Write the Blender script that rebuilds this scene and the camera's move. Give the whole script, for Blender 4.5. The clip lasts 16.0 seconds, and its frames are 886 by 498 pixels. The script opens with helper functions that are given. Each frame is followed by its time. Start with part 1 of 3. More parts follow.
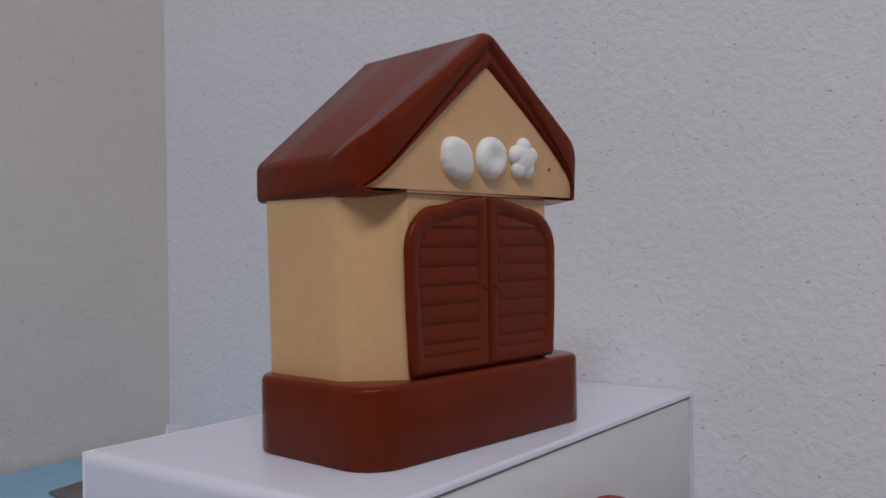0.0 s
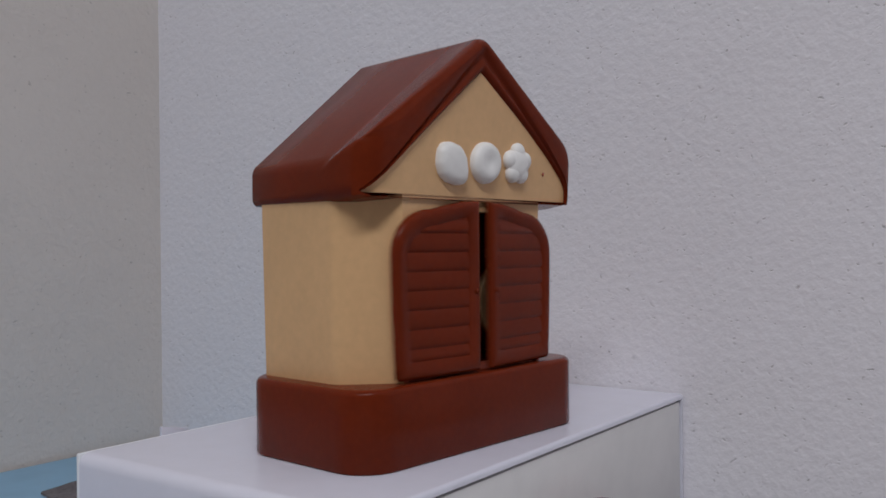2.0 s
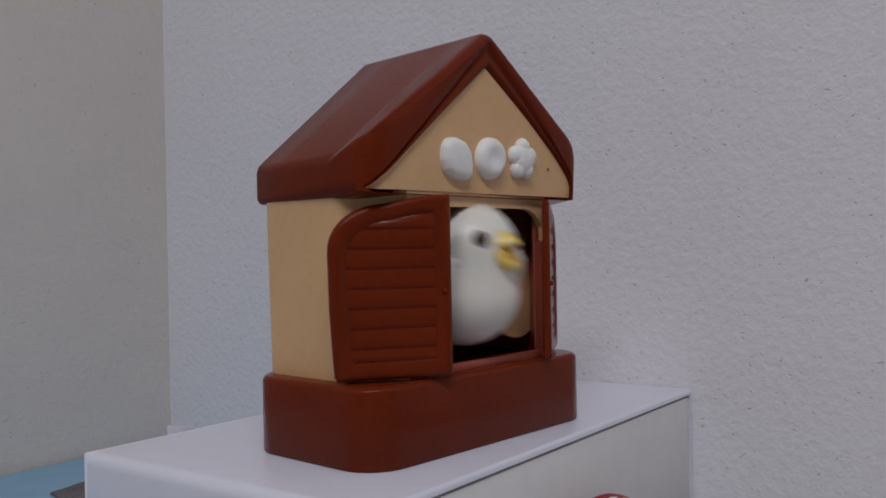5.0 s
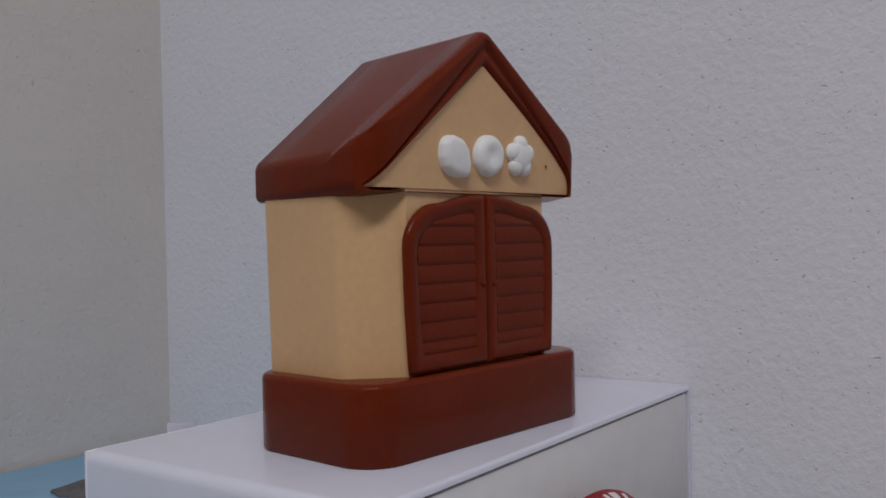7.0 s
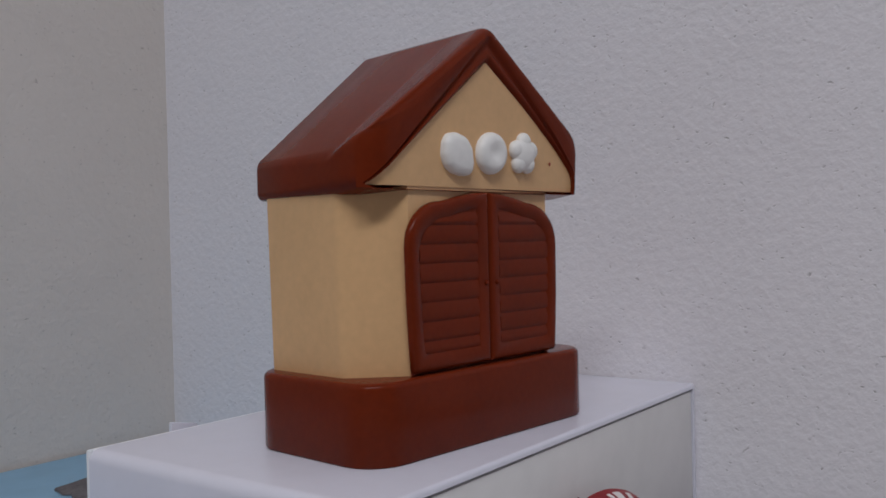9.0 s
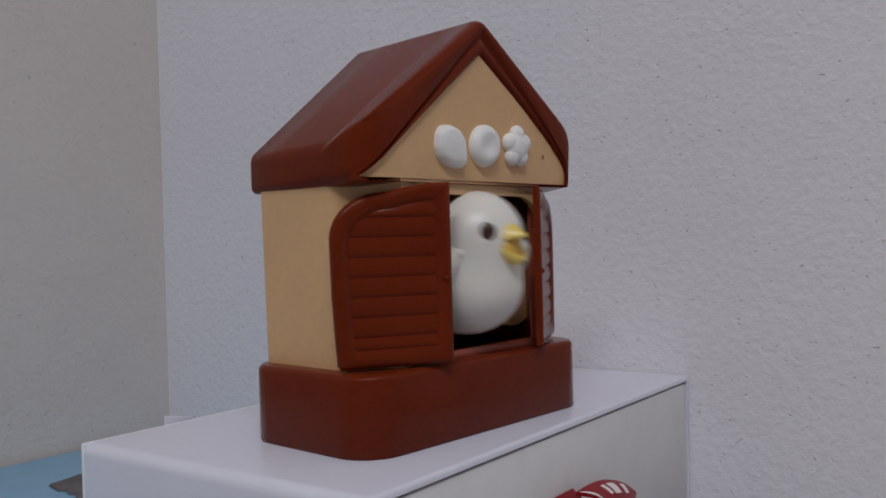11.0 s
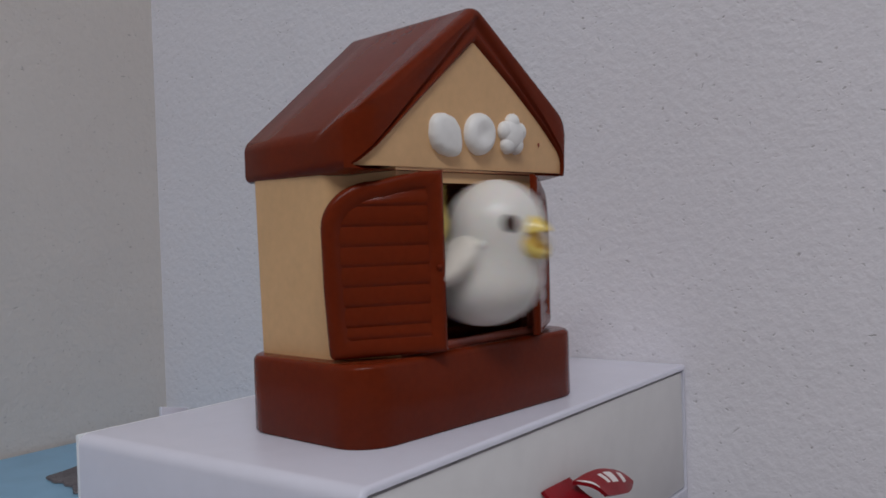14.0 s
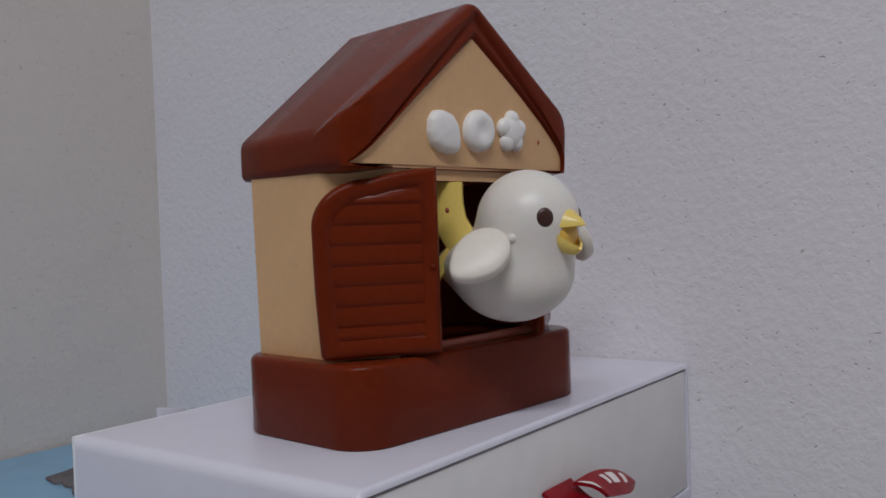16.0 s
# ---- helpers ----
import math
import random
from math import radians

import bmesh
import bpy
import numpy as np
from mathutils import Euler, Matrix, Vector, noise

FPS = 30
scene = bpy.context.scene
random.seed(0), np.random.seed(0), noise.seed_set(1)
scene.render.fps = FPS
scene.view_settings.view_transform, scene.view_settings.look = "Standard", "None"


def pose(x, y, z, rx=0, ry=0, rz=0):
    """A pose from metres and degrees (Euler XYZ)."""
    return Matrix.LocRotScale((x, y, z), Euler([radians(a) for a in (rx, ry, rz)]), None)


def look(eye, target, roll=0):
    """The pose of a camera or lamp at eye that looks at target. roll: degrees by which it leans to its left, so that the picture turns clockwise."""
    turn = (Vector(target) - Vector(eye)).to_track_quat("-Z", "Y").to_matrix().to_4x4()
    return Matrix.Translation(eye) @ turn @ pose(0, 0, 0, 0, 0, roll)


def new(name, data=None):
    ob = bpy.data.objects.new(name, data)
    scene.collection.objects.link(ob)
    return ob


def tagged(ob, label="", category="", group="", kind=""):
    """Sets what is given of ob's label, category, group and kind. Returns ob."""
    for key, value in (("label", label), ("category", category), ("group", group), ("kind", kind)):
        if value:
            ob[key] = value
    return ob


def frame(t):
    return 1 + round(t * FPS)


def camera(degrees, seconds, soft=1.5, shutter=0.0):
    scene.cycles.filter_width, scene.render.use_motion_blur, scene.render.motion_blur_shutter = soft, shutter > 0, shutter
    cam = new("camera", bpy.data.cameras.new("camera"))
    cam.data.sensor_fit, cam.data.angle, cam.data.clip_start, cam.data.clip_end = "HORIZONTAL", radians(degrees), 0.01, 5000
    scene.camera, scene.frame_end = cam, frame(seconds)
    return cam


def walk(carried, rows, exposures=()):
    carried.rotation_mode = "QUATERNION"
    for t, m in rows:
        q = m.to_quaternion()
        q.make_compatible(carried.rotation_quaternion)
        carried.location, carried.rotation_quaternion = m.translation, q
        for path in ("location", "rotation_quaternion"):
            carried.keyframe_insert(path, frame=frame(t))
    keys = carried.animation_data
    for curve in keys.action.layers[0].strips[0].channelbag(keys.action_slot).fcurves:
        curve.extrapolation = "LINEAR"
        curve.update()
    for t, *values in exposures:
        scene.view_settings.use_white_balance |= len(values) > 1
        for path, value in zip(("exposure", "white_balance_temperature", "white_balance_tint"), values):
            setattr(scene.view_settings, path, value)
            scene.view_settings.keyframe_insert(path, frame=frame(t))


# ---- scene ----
cam = camera(53.47, 16.0, soft=1.7, shutter=0.7)


def aim(yaw, pitch, roll):
    """Turn of a camera: yaw from +y towards +x, pitch up, roll."""
    fwd = Vector((math.sin(radians(yaw)) * math.cos(radians(pitch)), math.cos(radians(yaw)) * math.cos(radians(pitch)), math.sin(radians(pitch))))
    return look((0, 0, 0), fwd, roll)


walk(cam, [
    (0, pose(-0.20267, -0.18866, 0.05744, 0, 0, 0) @ aim(48.010, 0.017, -0.859)),
    (0.5, pose(-0.20255, -0.18894, 0.05786, 0, 0, 0) @ aim(48.162, -0.215, -0.762)),
    (1, pose(-0.20256, -0.18945, 0.05802, 0, 0, 0) @ aim(48.241, -0.292, -0.879)),
    (1.5, pose(-0.20428, -0.18890, 0.05746, 0, 0, 0) @ aim(48.601, 0.063, -0.737)),
    (2, pose(-0.20444, -0.18928, 0.05890, 0, 0, 0) @ aim(48.546, -0.039, -0.586)),
    (2.5, pose(-0.20523, -0.18934, 0.05869, 0, 0, 0) @ aim(48.564, 0.044, -0.534)),
    (3, pose(-0.20530, -0.18994, 0.05964, 0, 0, 0) @ aim(48.560, -0.066, -0.660)),
    (3.5, pose(-0.20463, -0.19042, 0.05948, 0, 0, 0) @ aim(48.547, -0.098, -0.690)),
    (4, pose(-0.20378, -0.18956, 0.05865, 0, 0, 0) @ aim(48.337, -0.071, -0.856)),
    (6.5, pose(-0.20338, -0.18913, 0.05781, 0, 0, 0) @ aim(47.969, -0.098, -1.211)),
    (7, pose(-0.20405, -0.18970, 0.05840, 0, 0, 0) @ aim(48.165, -0.340, -1.331)),
    (7.5, pose(-0.20288, -0.18983, 0.05730, 0, 0, 0) @ aim(47.894, -0.209, -1.456)),
    (8, pose(-0.20285, -0.18926, 0.05838, 0, 0, 0) @ aim(47.949, -0.314, -1.404)),
    (8.5, pose(-0.20340, -0.19006, 0.05871, 0, 0, 0) @ aim(47.832, -0.488, -1.322)),
    (9, pose(-0.20225, -0.18935, 0.05864, 0, 0, 0) @ aim(47.783, -0.512, -1.381)),
    (11.5, pose(-0.20314, -0.19045, 0.05694, 0, 0, 0) @ aim(48.287, -0.686, -1.664)),
    (12, pose(-0.20424, -0.19157, 0.05731, 0, 0, 0) @ aim(48.432, -0.667, -1.705)),
    (12.5, pose(-0.20229, -0.19037, 0.05831, 0, 0, 0) @ aim(48.484, -0.950, -1.561)),
    (13, pose(-0.20290, -0.19001, 0.05705, 0, 0, 0) @ aim(48.429, -0.781, -1.628)),
    (13.5, pose(-0.20192, -0.18971, 0.05707, 0, 0, 0) @ aim(48.239, -1.111, -1.709)),
    (14, pose(-0.20130, -0.18962, 0.05612, 0, 0, 0) @ aim(48.266, -1.197, -1.836)),
    (14.5, pose(-0.20074, -0.18958, 0.05584, 0, 0, 0) @ aim(48.182, -1.390, -2.027)),
    (15, pose(-0.20019, -0.18935, 0.05591, 0, 0, 0) @ aim(48.166, -1.592, -1.966)),
    (15.5, pose(-0.19662, -0.18760, 0.05602, 0, 0, 0) @ aim(48.062, -1.538, -1.982)),
    (16, pose(-0.19827, -0.18867, 0.05621, 0, 0, 0) @ aim(48.046, -1.322, -2.039)),
], exposures=[(0.0, 0.03), (0.5, 0.05), (2.0, 0.05), (2.5, 0.0), (3.0, -0.10), (4.0, -0.13), (6.5, -0.10), (7.0, -0.09), (7.5, -0.05), (8.5, -0.02), (9.0, -0.04), (11.5, -0.09), (14.0, -0.06), (14.5, -0.06), (16.0, -0.05)])

# ---------------------------------------------------------------- world and lamps
world = bpy.data.worlds.new("room_light")
scene.world = world
world.use_nodes = True
world.node_tree.nodes["Background"].inputs["Color"].default_value = (0.75, 0.72, 0.80, 1)
world.node_tree.nodes["Background"].inputs["Strength"].default_value = 0.02

lamp_data = bpy.data.lights.new("ceiling_tube_light", "AREA")
lamp_data.shape, lamp_data.size, lamp_data.size_y = "RECTANGLE", 1.2, 0.25
lamp_data.energy, lamp_data.color = 22.8, (0.902, 0.932, 1.0)
tube_light = new("ceiling_tube_light", lamp_data)
tube_light.matrix_world = look((-1.00, -0.86, 1.50), (-0.95, -0.84, 0), 40)


# ---------------------------------------------------------------- materials
def material(name, color, rough=0.5, **extra):
    m = bpy.data.materials.new(name)
    m.use_nodes = True
    b = m.node_tree.nodes["Principled BSDF"]
    b.inputs["Base Color"].default_value = (*color, 1)
    b.inputs["Roughness"].default_value = rough
    for key, value in extra.items():
        b.inputs[key.replace("_", " ")].default_value = value
    return m


def grain(m, scale, amount, bump=0.0, bump_scale=None, depth=0.0005, rough_amount=0.0):
    """Mottle the base colour at two scales, and give it fine relief."""
    nt = m.node_tree
    n, b = nt.nodes, nt.nodes["Principled BSDF"]
    color = tuple(b.inputs["Base Color"].default_value)
    rough = b.inputs["Roughness"].default_value
    co = n.new("ShaderNodeTexCoord")
    big, fine, mix = n.new("ShaderNodeTexNoise"), n.new("ShaderNodeTexNoise"), n.new("ShaderNodeMix")
    big.inputs["Scale"].default_value, fine.inputs["Scale"].default_value = scale, scale * 9
    big.inputs["Detail"].default_value = fine.inputs["Detail"].default_value = 4
    add = n.new("ShaderNodeMath")
    add.operation = "ADD"
    ramp = n.new("ShaderNodeMapRange")
    ramp.inputs["From Min"].default_value, ramp.inputs["From Max"].default_value = 0.7, 1.3
    mix.data_type = "RGBA"
    mix.inputs["A"].default_value = tuple(c * (1 - amount) for c in color[:3]) + (1,)
    mix.inputs["B"].default_value = tuple(min(1, c * (1 + amount)) for c in color[:3]) + (1,)
    for tex in (big, fine):
        nt.links.new(co.outputs["Object"], tex.inputs["Vector"])
    nt.links.new(big.outputs["Fac"], add.inputs[0])
    nt.links.new(fine.outputs["Fac"], add.inputs[1])
    nt.links.new(add.outputs[0], ramp.inputs["Value"])
    nt.links.new(ramp.outputs[0], mix.inputs["Factor"])
    nt.links.new(mix.outputs["Result"], b.inputs["Base Color"])
    if rough_amount:
        r = n.new("ShaderNodeMapRange")
        r.inputs["To Min"].default_value, r.inputs["To Max"].default_value = rough - rough_amount, rough + rough_amount
        nt.links.new(big.outputs["Fac"], r.inputs["Value"])
        nt.links.new(r.outputs[0], b.inputs["Roughness"])
    if bump:
        bt, bn = n.new("ShaderNodeTexNoise"), n.new("ShaderNodeBump")
        bt.inputs["Scale"].default_value, bt.inputs["Detail"].default_value = bump_scale or scale * 20, 5
        bn.inputs["Strength"].default_value, bn.inputs["Distance"].default_value = bump, depth
        nt.links.new(co.outputs["Object"], bt.inputs["Vector"])
        nt.links.new(bt.outputs["Fac"], bn.inputs["Height"])
        nt.links.new(bn.outputs["Normal"], b.inputs["Normal"])
    return m


def plaster(name, color, grainy, pits, waves):
    """Painted cement plaster: faint stains, fine grain, and small pits dragged sideways by the float, their shade in
    the colour.
    """
    m = material(name, color, 0.85)
    nt = m.node_tree
    n, b = nt.nodes, nt.nodes["Principled BSDF"]
    co = n.new("ShaderNodeTexCoord")
    # bend the grid of the pits so that they fall unevenly
    bend, scaled, shifted = n.new("ShaderNodeTexNoise"), n.new("ShaderNodeVectorMath"), n.new("ShaderNodeVectorMath")
    bend.inputs["Scale"].default_value, bend.inputs["Detail"].default_value = 170, 3
    scaled.operation, scaled.inputs["Scale"].default_value = "SCALE", 0.006
    nt.links.new(co.outputs["Object"], bend.inputs["Vector"])
    nt.links.new(bend.outputs["Color"], scaled.inputs[0])
    nt.links.new(co.outputs["Object"], shifted.inputs[0])
    nt.links.new(scaled.outputs[0], shifted.inputs[1])
    warped = shifted.outputs[0]

    def tex(kind, scale, stretch=(1, 1, 1), detail=4):
        mp, tx = n.new("ShaderNodeMapping"), n.new("ShaderNodeTexNoise" if kind == "n" else "ShaderNodeTexVoronoi")
        mp.inputs["Scale"].default_value = stretch
        tx.inputs["Scale"].default_value = scale
        if kind == "n":
            tx.inputs["Detail"].default_value = detail
        nt.links.new(warped if kind == "v" else co.outputs["Object"], mp.inputs["Vector"])
        nt.links.new(mp.outputs[0], tx.inputs["Vector"])
        return tx

    def calc(op, a, c):
        q = n.new("ShaderNodeMath")
        q.operation = op
        for i, v in enumerate((a, c)):
            if isinstance(v, (int, float)):
                q.inputs[i].default_value = v
            else:
                nt.links.new(v, q.inputs[i])
        return q.outputs[0]

    def ramp(value, lo, hi, a=0.0, c=1.0):
        q = n.new("ShaderNodeMapRange")
        for key, v in (("From Min", lo), ("From Max", hi), ("To Min", a), ("To Max", c)):
            q.inputs[key].default_value = v
        nt.links.new(value, q.inputs["Value"])
        return q.outputs[0]

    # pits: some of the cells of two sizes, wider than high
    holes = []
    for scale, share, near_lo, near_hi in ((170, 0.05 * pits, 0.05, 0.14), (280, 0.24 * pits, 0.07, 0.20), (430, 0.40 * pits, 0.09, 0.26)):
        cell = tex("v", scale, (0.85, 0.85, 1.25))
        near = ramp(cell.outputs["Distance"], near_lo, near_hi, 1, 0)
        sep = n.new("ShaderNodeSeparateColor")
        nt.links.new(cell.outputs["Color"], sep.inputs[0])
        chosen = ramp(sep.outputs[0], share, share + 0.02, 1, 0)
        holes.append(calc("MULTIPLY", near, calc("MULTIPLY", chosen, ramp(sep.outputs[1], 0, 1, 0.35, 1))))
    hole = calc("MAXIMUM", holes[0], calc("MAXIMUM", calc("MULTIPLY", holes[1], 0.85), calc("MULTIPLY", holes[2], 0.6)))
    fine, mid, wavy = tex("n", 800), tex("n", 300), tex("n", 28)
    height = calc("ADD", calc("MULTIPLY", fine.outputs["Fac"], 0.4), calc("ADD", calc("MULTIPLY", mid.outputs["Fac"], 1.1), calc("MULTIPLY", wavy.outputs["Fac"], waves)))
    height = calc("SUBTRACT", height, calc("MULTIPLY", hole, 0.9))
    bump = n.new("ShaderNodeBump")
    bump.inputs["Strength"].default_value, bump.inputs["Distance"].default_value = grainy, 0.0010
    nt.links.new(height, bump.inputs["Height"])
    nt.links.new(bump.outputs["Normal"], b.inputs["Normal"])
    stain = tex("n", 10, detail=6)
    mix, dark = n.new("ShaderNodeMix"), n.new("ShaderNodeMix")
    mix.data_type = dark.data_type = "RGBA"
    mix.inputs["A"].default_value = tuple(c * 0.91 for c in color) + (1,)
    mix.inputs["B"].default_value = tuple(min(1, c * 1.07) for c in color) + (1,)
    nt.links.new(calc("ADD", calc("MULTIPLY", stain.outputs["Fac"], 0.6), calc("MULTIPLY", mid.outputs["Fac"], 0.4)), mix.inputs["Factor"])
    # the shade inside each pit is mixed into the base colour
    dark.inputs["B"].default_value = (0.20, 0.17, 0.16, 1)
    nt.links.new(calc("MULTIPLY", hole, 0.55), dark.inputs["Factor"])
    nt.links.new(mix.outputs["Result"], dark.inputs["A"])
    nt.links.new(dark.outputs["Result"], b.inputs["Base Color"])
    return m


BROWN = grain(material("brown_plastic", (0.150, 0.0200, 0.0058), 0.21, Specular_IOR_Level=0.10, Subsurface_Weight=0.10, Subsurface_Scale=0.002), 60, 0.10, 0.02, 900, 0.0001, 0.04)
# same plastic as BROWN, its colour raised to stand in for light indoors
BROWN_IN_LIT = grain(material("brown_plastic_inside_lit", (0.36, 0.075, 0.042), 0.38), 60, 0.10)
CREAM = grain(material("cream_plastic", (0.71, 0.43, 0.21), 0.42), 45, 0.05, 0.08, 1200, 0.0002, 0.04)
WHITE = grain(material("white_plastic", (0.88, 0.86, 0.83), 0.45), 60, 0.03)
WING = grain(material("cream_white_plastic", (0.82, 0.755, 0.66), 0.42), 70, 0.03)
CHICK = grain(material("ivory_plastic", (0.81, 0.765, 0.70), 0.36, Subsurface_Weight=0.12, Subsurface_Scale=0.002), 70, 0.025, 0.05, 1500, 0.0002, 0.05)
# darker copy of the beak's yellow, with the mouth's shade in its colour
MOUTH_SHADED = grain(material("shaded_yellow_plastic", (0.76, 0.47, 0.08), 0.4), 80, 0.04)
YELLOW = grain(material("yellow_plastic", (0.86, 0.64, 0.16), 0.30), 80, 0.04)
EYE = material("dark_brown_paint", (0.055, 0.022, 0.016), 0.3)
DARK = material("black_hole_shade", (0.03, 0.03, 0.04), 0.5)
CARD = grain(material("glossy_white_card", (0.74, 0.73, 0.82), 0.24), 14, 0.02, 0.05, 400, 0.0003, 0.05)
CARD_EDGE = grain(material("white_card_wrap", (0.84, 0.85, 0.88), 0.40), 30, 0.025)
DRAWER = grain(material("ivory_card", (0.74, 0.72, 0.71), 0.45), 12, 0.04, 0.06, 500, 0.0003)
RED = grain(material("red_satin_ribbon", (0.25, 0.004, 0.010), 0.32, Specular_IOR_Level=0.22), 120, 0.15, 0.2, 2500, 0.0002)
SILVER = material("white_print", (0.80, 0.74, 0.72), 0.5)
TABLE_WOOD = grain(material("grey_table_laminate", (0.34, 0.33, 0.34), 0.45), 20, 0.12)
BLUE = grain(material("light_blue_sheet", (0.25, 0.45, 0.62), 0.5), 8, 0.06, 0.1, 300, 0.0004)
GREY = grain(material("grey_under_layer", (0.13, 0.115, 0.12), 0.8), 60, 0.35, 0.4, 400, 0.001)
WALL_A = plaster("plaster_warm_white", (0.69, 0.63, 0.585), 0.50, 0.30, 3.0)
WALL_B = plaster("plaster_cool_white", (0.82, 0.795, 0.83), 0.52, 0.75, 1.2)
# tone of the unseen walls, and FLOOR's, is set dark to weaken fill light
ROOM_PAINT = grain(material("beige_low_fill_paint", (0.26, 0.24, 0.22), 0.9), 3, 0.04)
PAINT = grain(material("white_ceiling_paint", (0.80, 0.79, 0.78), 0.9), 3, 0.03)
FLOOR = grain(material("floor_screed", (0.20, 0.18, 0.16), 0.7), 3, 0.15)
METAL = material("white_lamp_housing", (0.7, 0.7, 0.7), 0.4)
GLOW = material("lamp_diffuser", (0.9, 0.9, 0.9), 0.4, Emission_Color=(0.902, 0.932, 1.0, 1), Emission_Strength=2.5)


# ---------------------------------------------------------------- mesh tools
def part(name, bm, mat, parent=None, label="", smooth=40, at=None):
    bmesh.ops.recalc_face_normals(bm, faces=bm.faces)
    me = bpy.data.meshes.new(name)
    bm.to_mesh(me)
    bm.free()
    me.materials.append(mat)
    if smooth:
        me.shade_smooth()
        me.set_sharp_from_angle(angle=radians(smooth))
    ob = new(name, me)
    if parent is not None:
        ob.parent = parent
    if at is not None:
        ob.matrix_basis = at
    if label:
        tagged(ob, label)
    return ob


def rounded(points, radii, n=6):
    """A polygon (counter-clockwise) with each corner rounded."""
    out, count = [], len(points)
    for i, p in enumerate(points):
        r = radii[i] if hasattr(radii, "__len__") else radii
        p, a, b = Vector(p), Vector(points[i - 1]), Vector(points[(i + 1) % count])
        u, v = (a - p).normalized(), (b - p).normalized()
        if r <= 0:
            out.append(p)
            continue
        half = u.angle(v) / 2
        d = min(r / math.tan(half), (a - p).length * 0.499, (b - p).length * 0.499)
        rr = d * math.tan(half)
        c = p + (u + v).normalized() * (rr / math.sin(half))
        s, e = p + u * d - c, p + v * d - c
        turn = s.angle_signed(e)
        for k in range(n + 1):
            ang = -turn * k / n
            out.append(c + Vector((s.x * math.cos(ang) - s.y * math.sin(ang), s.x * math.sin(ang) + s.y * math.cos(ang))))
    return out


def normals2(poly, closed=True):
    """Outward normals at the points of a counter-clockwise polygon, scaled so that edges move evenly."""
    out, count = [], len(poly)
    for i in range(count):
        a = poly[i - 1] if closed or i else poly[i]
        b = poly[(i + 1) % count] if closed or i < count - 1 else poly[i]
        e1, e2 = (poly[i] - a), (b - poly[i])
        n1 = Vector((e1.y, -e1.x)).normalized() if e1.length > 1e-9 else None
        n2 = Vector((e2.y, -e2.x)).normalized() if e2.length > 1e-9 else None
        if n1 is None: n1 = n2
        if n2 is None: n2 = n1
        m = (n1 + n2).normalized()
        out.append(m / max(0.4, m.dot(n1)))
    return out


def loft(bm, poly, stations, put, caps=True):
    """Stack a polygon at stations of (height, inset); put(u, v, height) gives the place in space."""
    nor, rings = normals2(poly), []
    for h, inset in stations:
        rings.append([bm.verts.new(put(p.x - n.x * inset, p.y - n.y * inset, h)) for p, n in zip(poly, nor)])
    for r1, r2 in zip(rings, rings[1:]):
        for i in range(len(poly)):
            j = (i + 1) % len(poly)
            bm.faces.new((r1[i], r1[j], r2[j], r2[i]))
    if caps:
        bm.faces.new(rings[0][::-1])
        bm.faces.new(rings[-1])
    return rings


def edge_round(h, r, n=5, sign=1):
    """Stations of a rounded rim that ends at height h."""
    return [(h - sign * r * (1 - math.sin(a)), r * (1 - math.cos(a))) for a in [math.pi / 2 * k / n for k in range(n + 1)]]


def box(bm, x0, x1, y0, y1, z0, z1, bevel=0.0, segs=2):
    vs = [bm.verts.new(c) for c in ((x0, y0, z0), (x1, y0, z0), (x1, y1, z0), (x0, y1, z0), (x0, y0, z1), (x1, y0, z1), (x1, y1, z1), (x0, y1, z1))]
    fs = [bm.faces.new([vs[i] for i in q]) for q in ((0, 3, 2, 1), (4, 5, 6, 7), (0, 1, 5, 4), (1, 2, 6, 5), (2, 3, 7, 6), (3, 0, 4, 7))]
    if bevel:
        edges = list({e for f in fs for e in f.edges})
        bmesh.ops.bevel(bm, geom=edges, offset=bevel, segments=segs, profile=0.5, affect="EDGES")


def boxed(x0, x1, y0, y1, z0, z1, bevel=0.0, segs=2):
    bm = bmesh.new()
    box(bm, x0, x1, y0, y1, z0, z1, bevel, segs)
    return bm


def ellipsoid(bm, center, radii, turn=None, u=24, v=14):
    m = Matrix.Translation(center) @ (turn or Matrix()) @ Matrix.Diagonal((*radii, 1))
    bmesh.ops.create_uvsphere(bm, u_segments=u, v_segments=v, radius=1, matrix=m)


def flat(x, y, z):
    return (x, y, z)


def upright(x, z, y):
    return (x, y, z)


# ---------------------------------------------------------------- room (turned a little against the toy)
ROOM = Matrix.Rotation(0.0983, 4, "Z")
WX, WY, TABLE_Z, CEIL_Z, FLOOR_Z = 0.1190, 0.2945, -0.0565, 1.60, -0.80
X0, Y0 = -2.6, -2.4


def structure(name, bm, mat, label, category, smooth=0):
    ob = part(name, bm, mat, None, label, smooth)
    ob.matrix_basis = ROOM
    return tagged(ob, category=category, kind="structure")


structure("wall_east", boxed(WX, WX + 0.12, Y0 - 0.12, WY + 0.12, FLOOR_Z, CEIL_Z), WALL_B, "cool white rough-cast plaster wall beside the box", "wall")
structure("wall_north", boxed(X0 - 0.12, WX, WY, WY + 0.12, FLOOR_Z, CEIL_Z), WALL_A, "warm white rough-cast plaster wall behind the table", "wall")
# west and south walls are out of view, added dark to limit bounce
structure("wall_west", boxed(X0 - 0.12, X0, Y0, WY, FLOOR_Z, CEIL_Z), ROOM_PAINT, "unseen beige wall closing the room, kept dark to cut fill light", "wall")
structure("wall_south", boxed(X0 - 0.12, WX, Y0 - 0.12, Y0, FLOOR_Z, CEIL_Z), ROOM_PAINT, "unseen beige wall closing the room, kept dark to cut fill light", "wall")
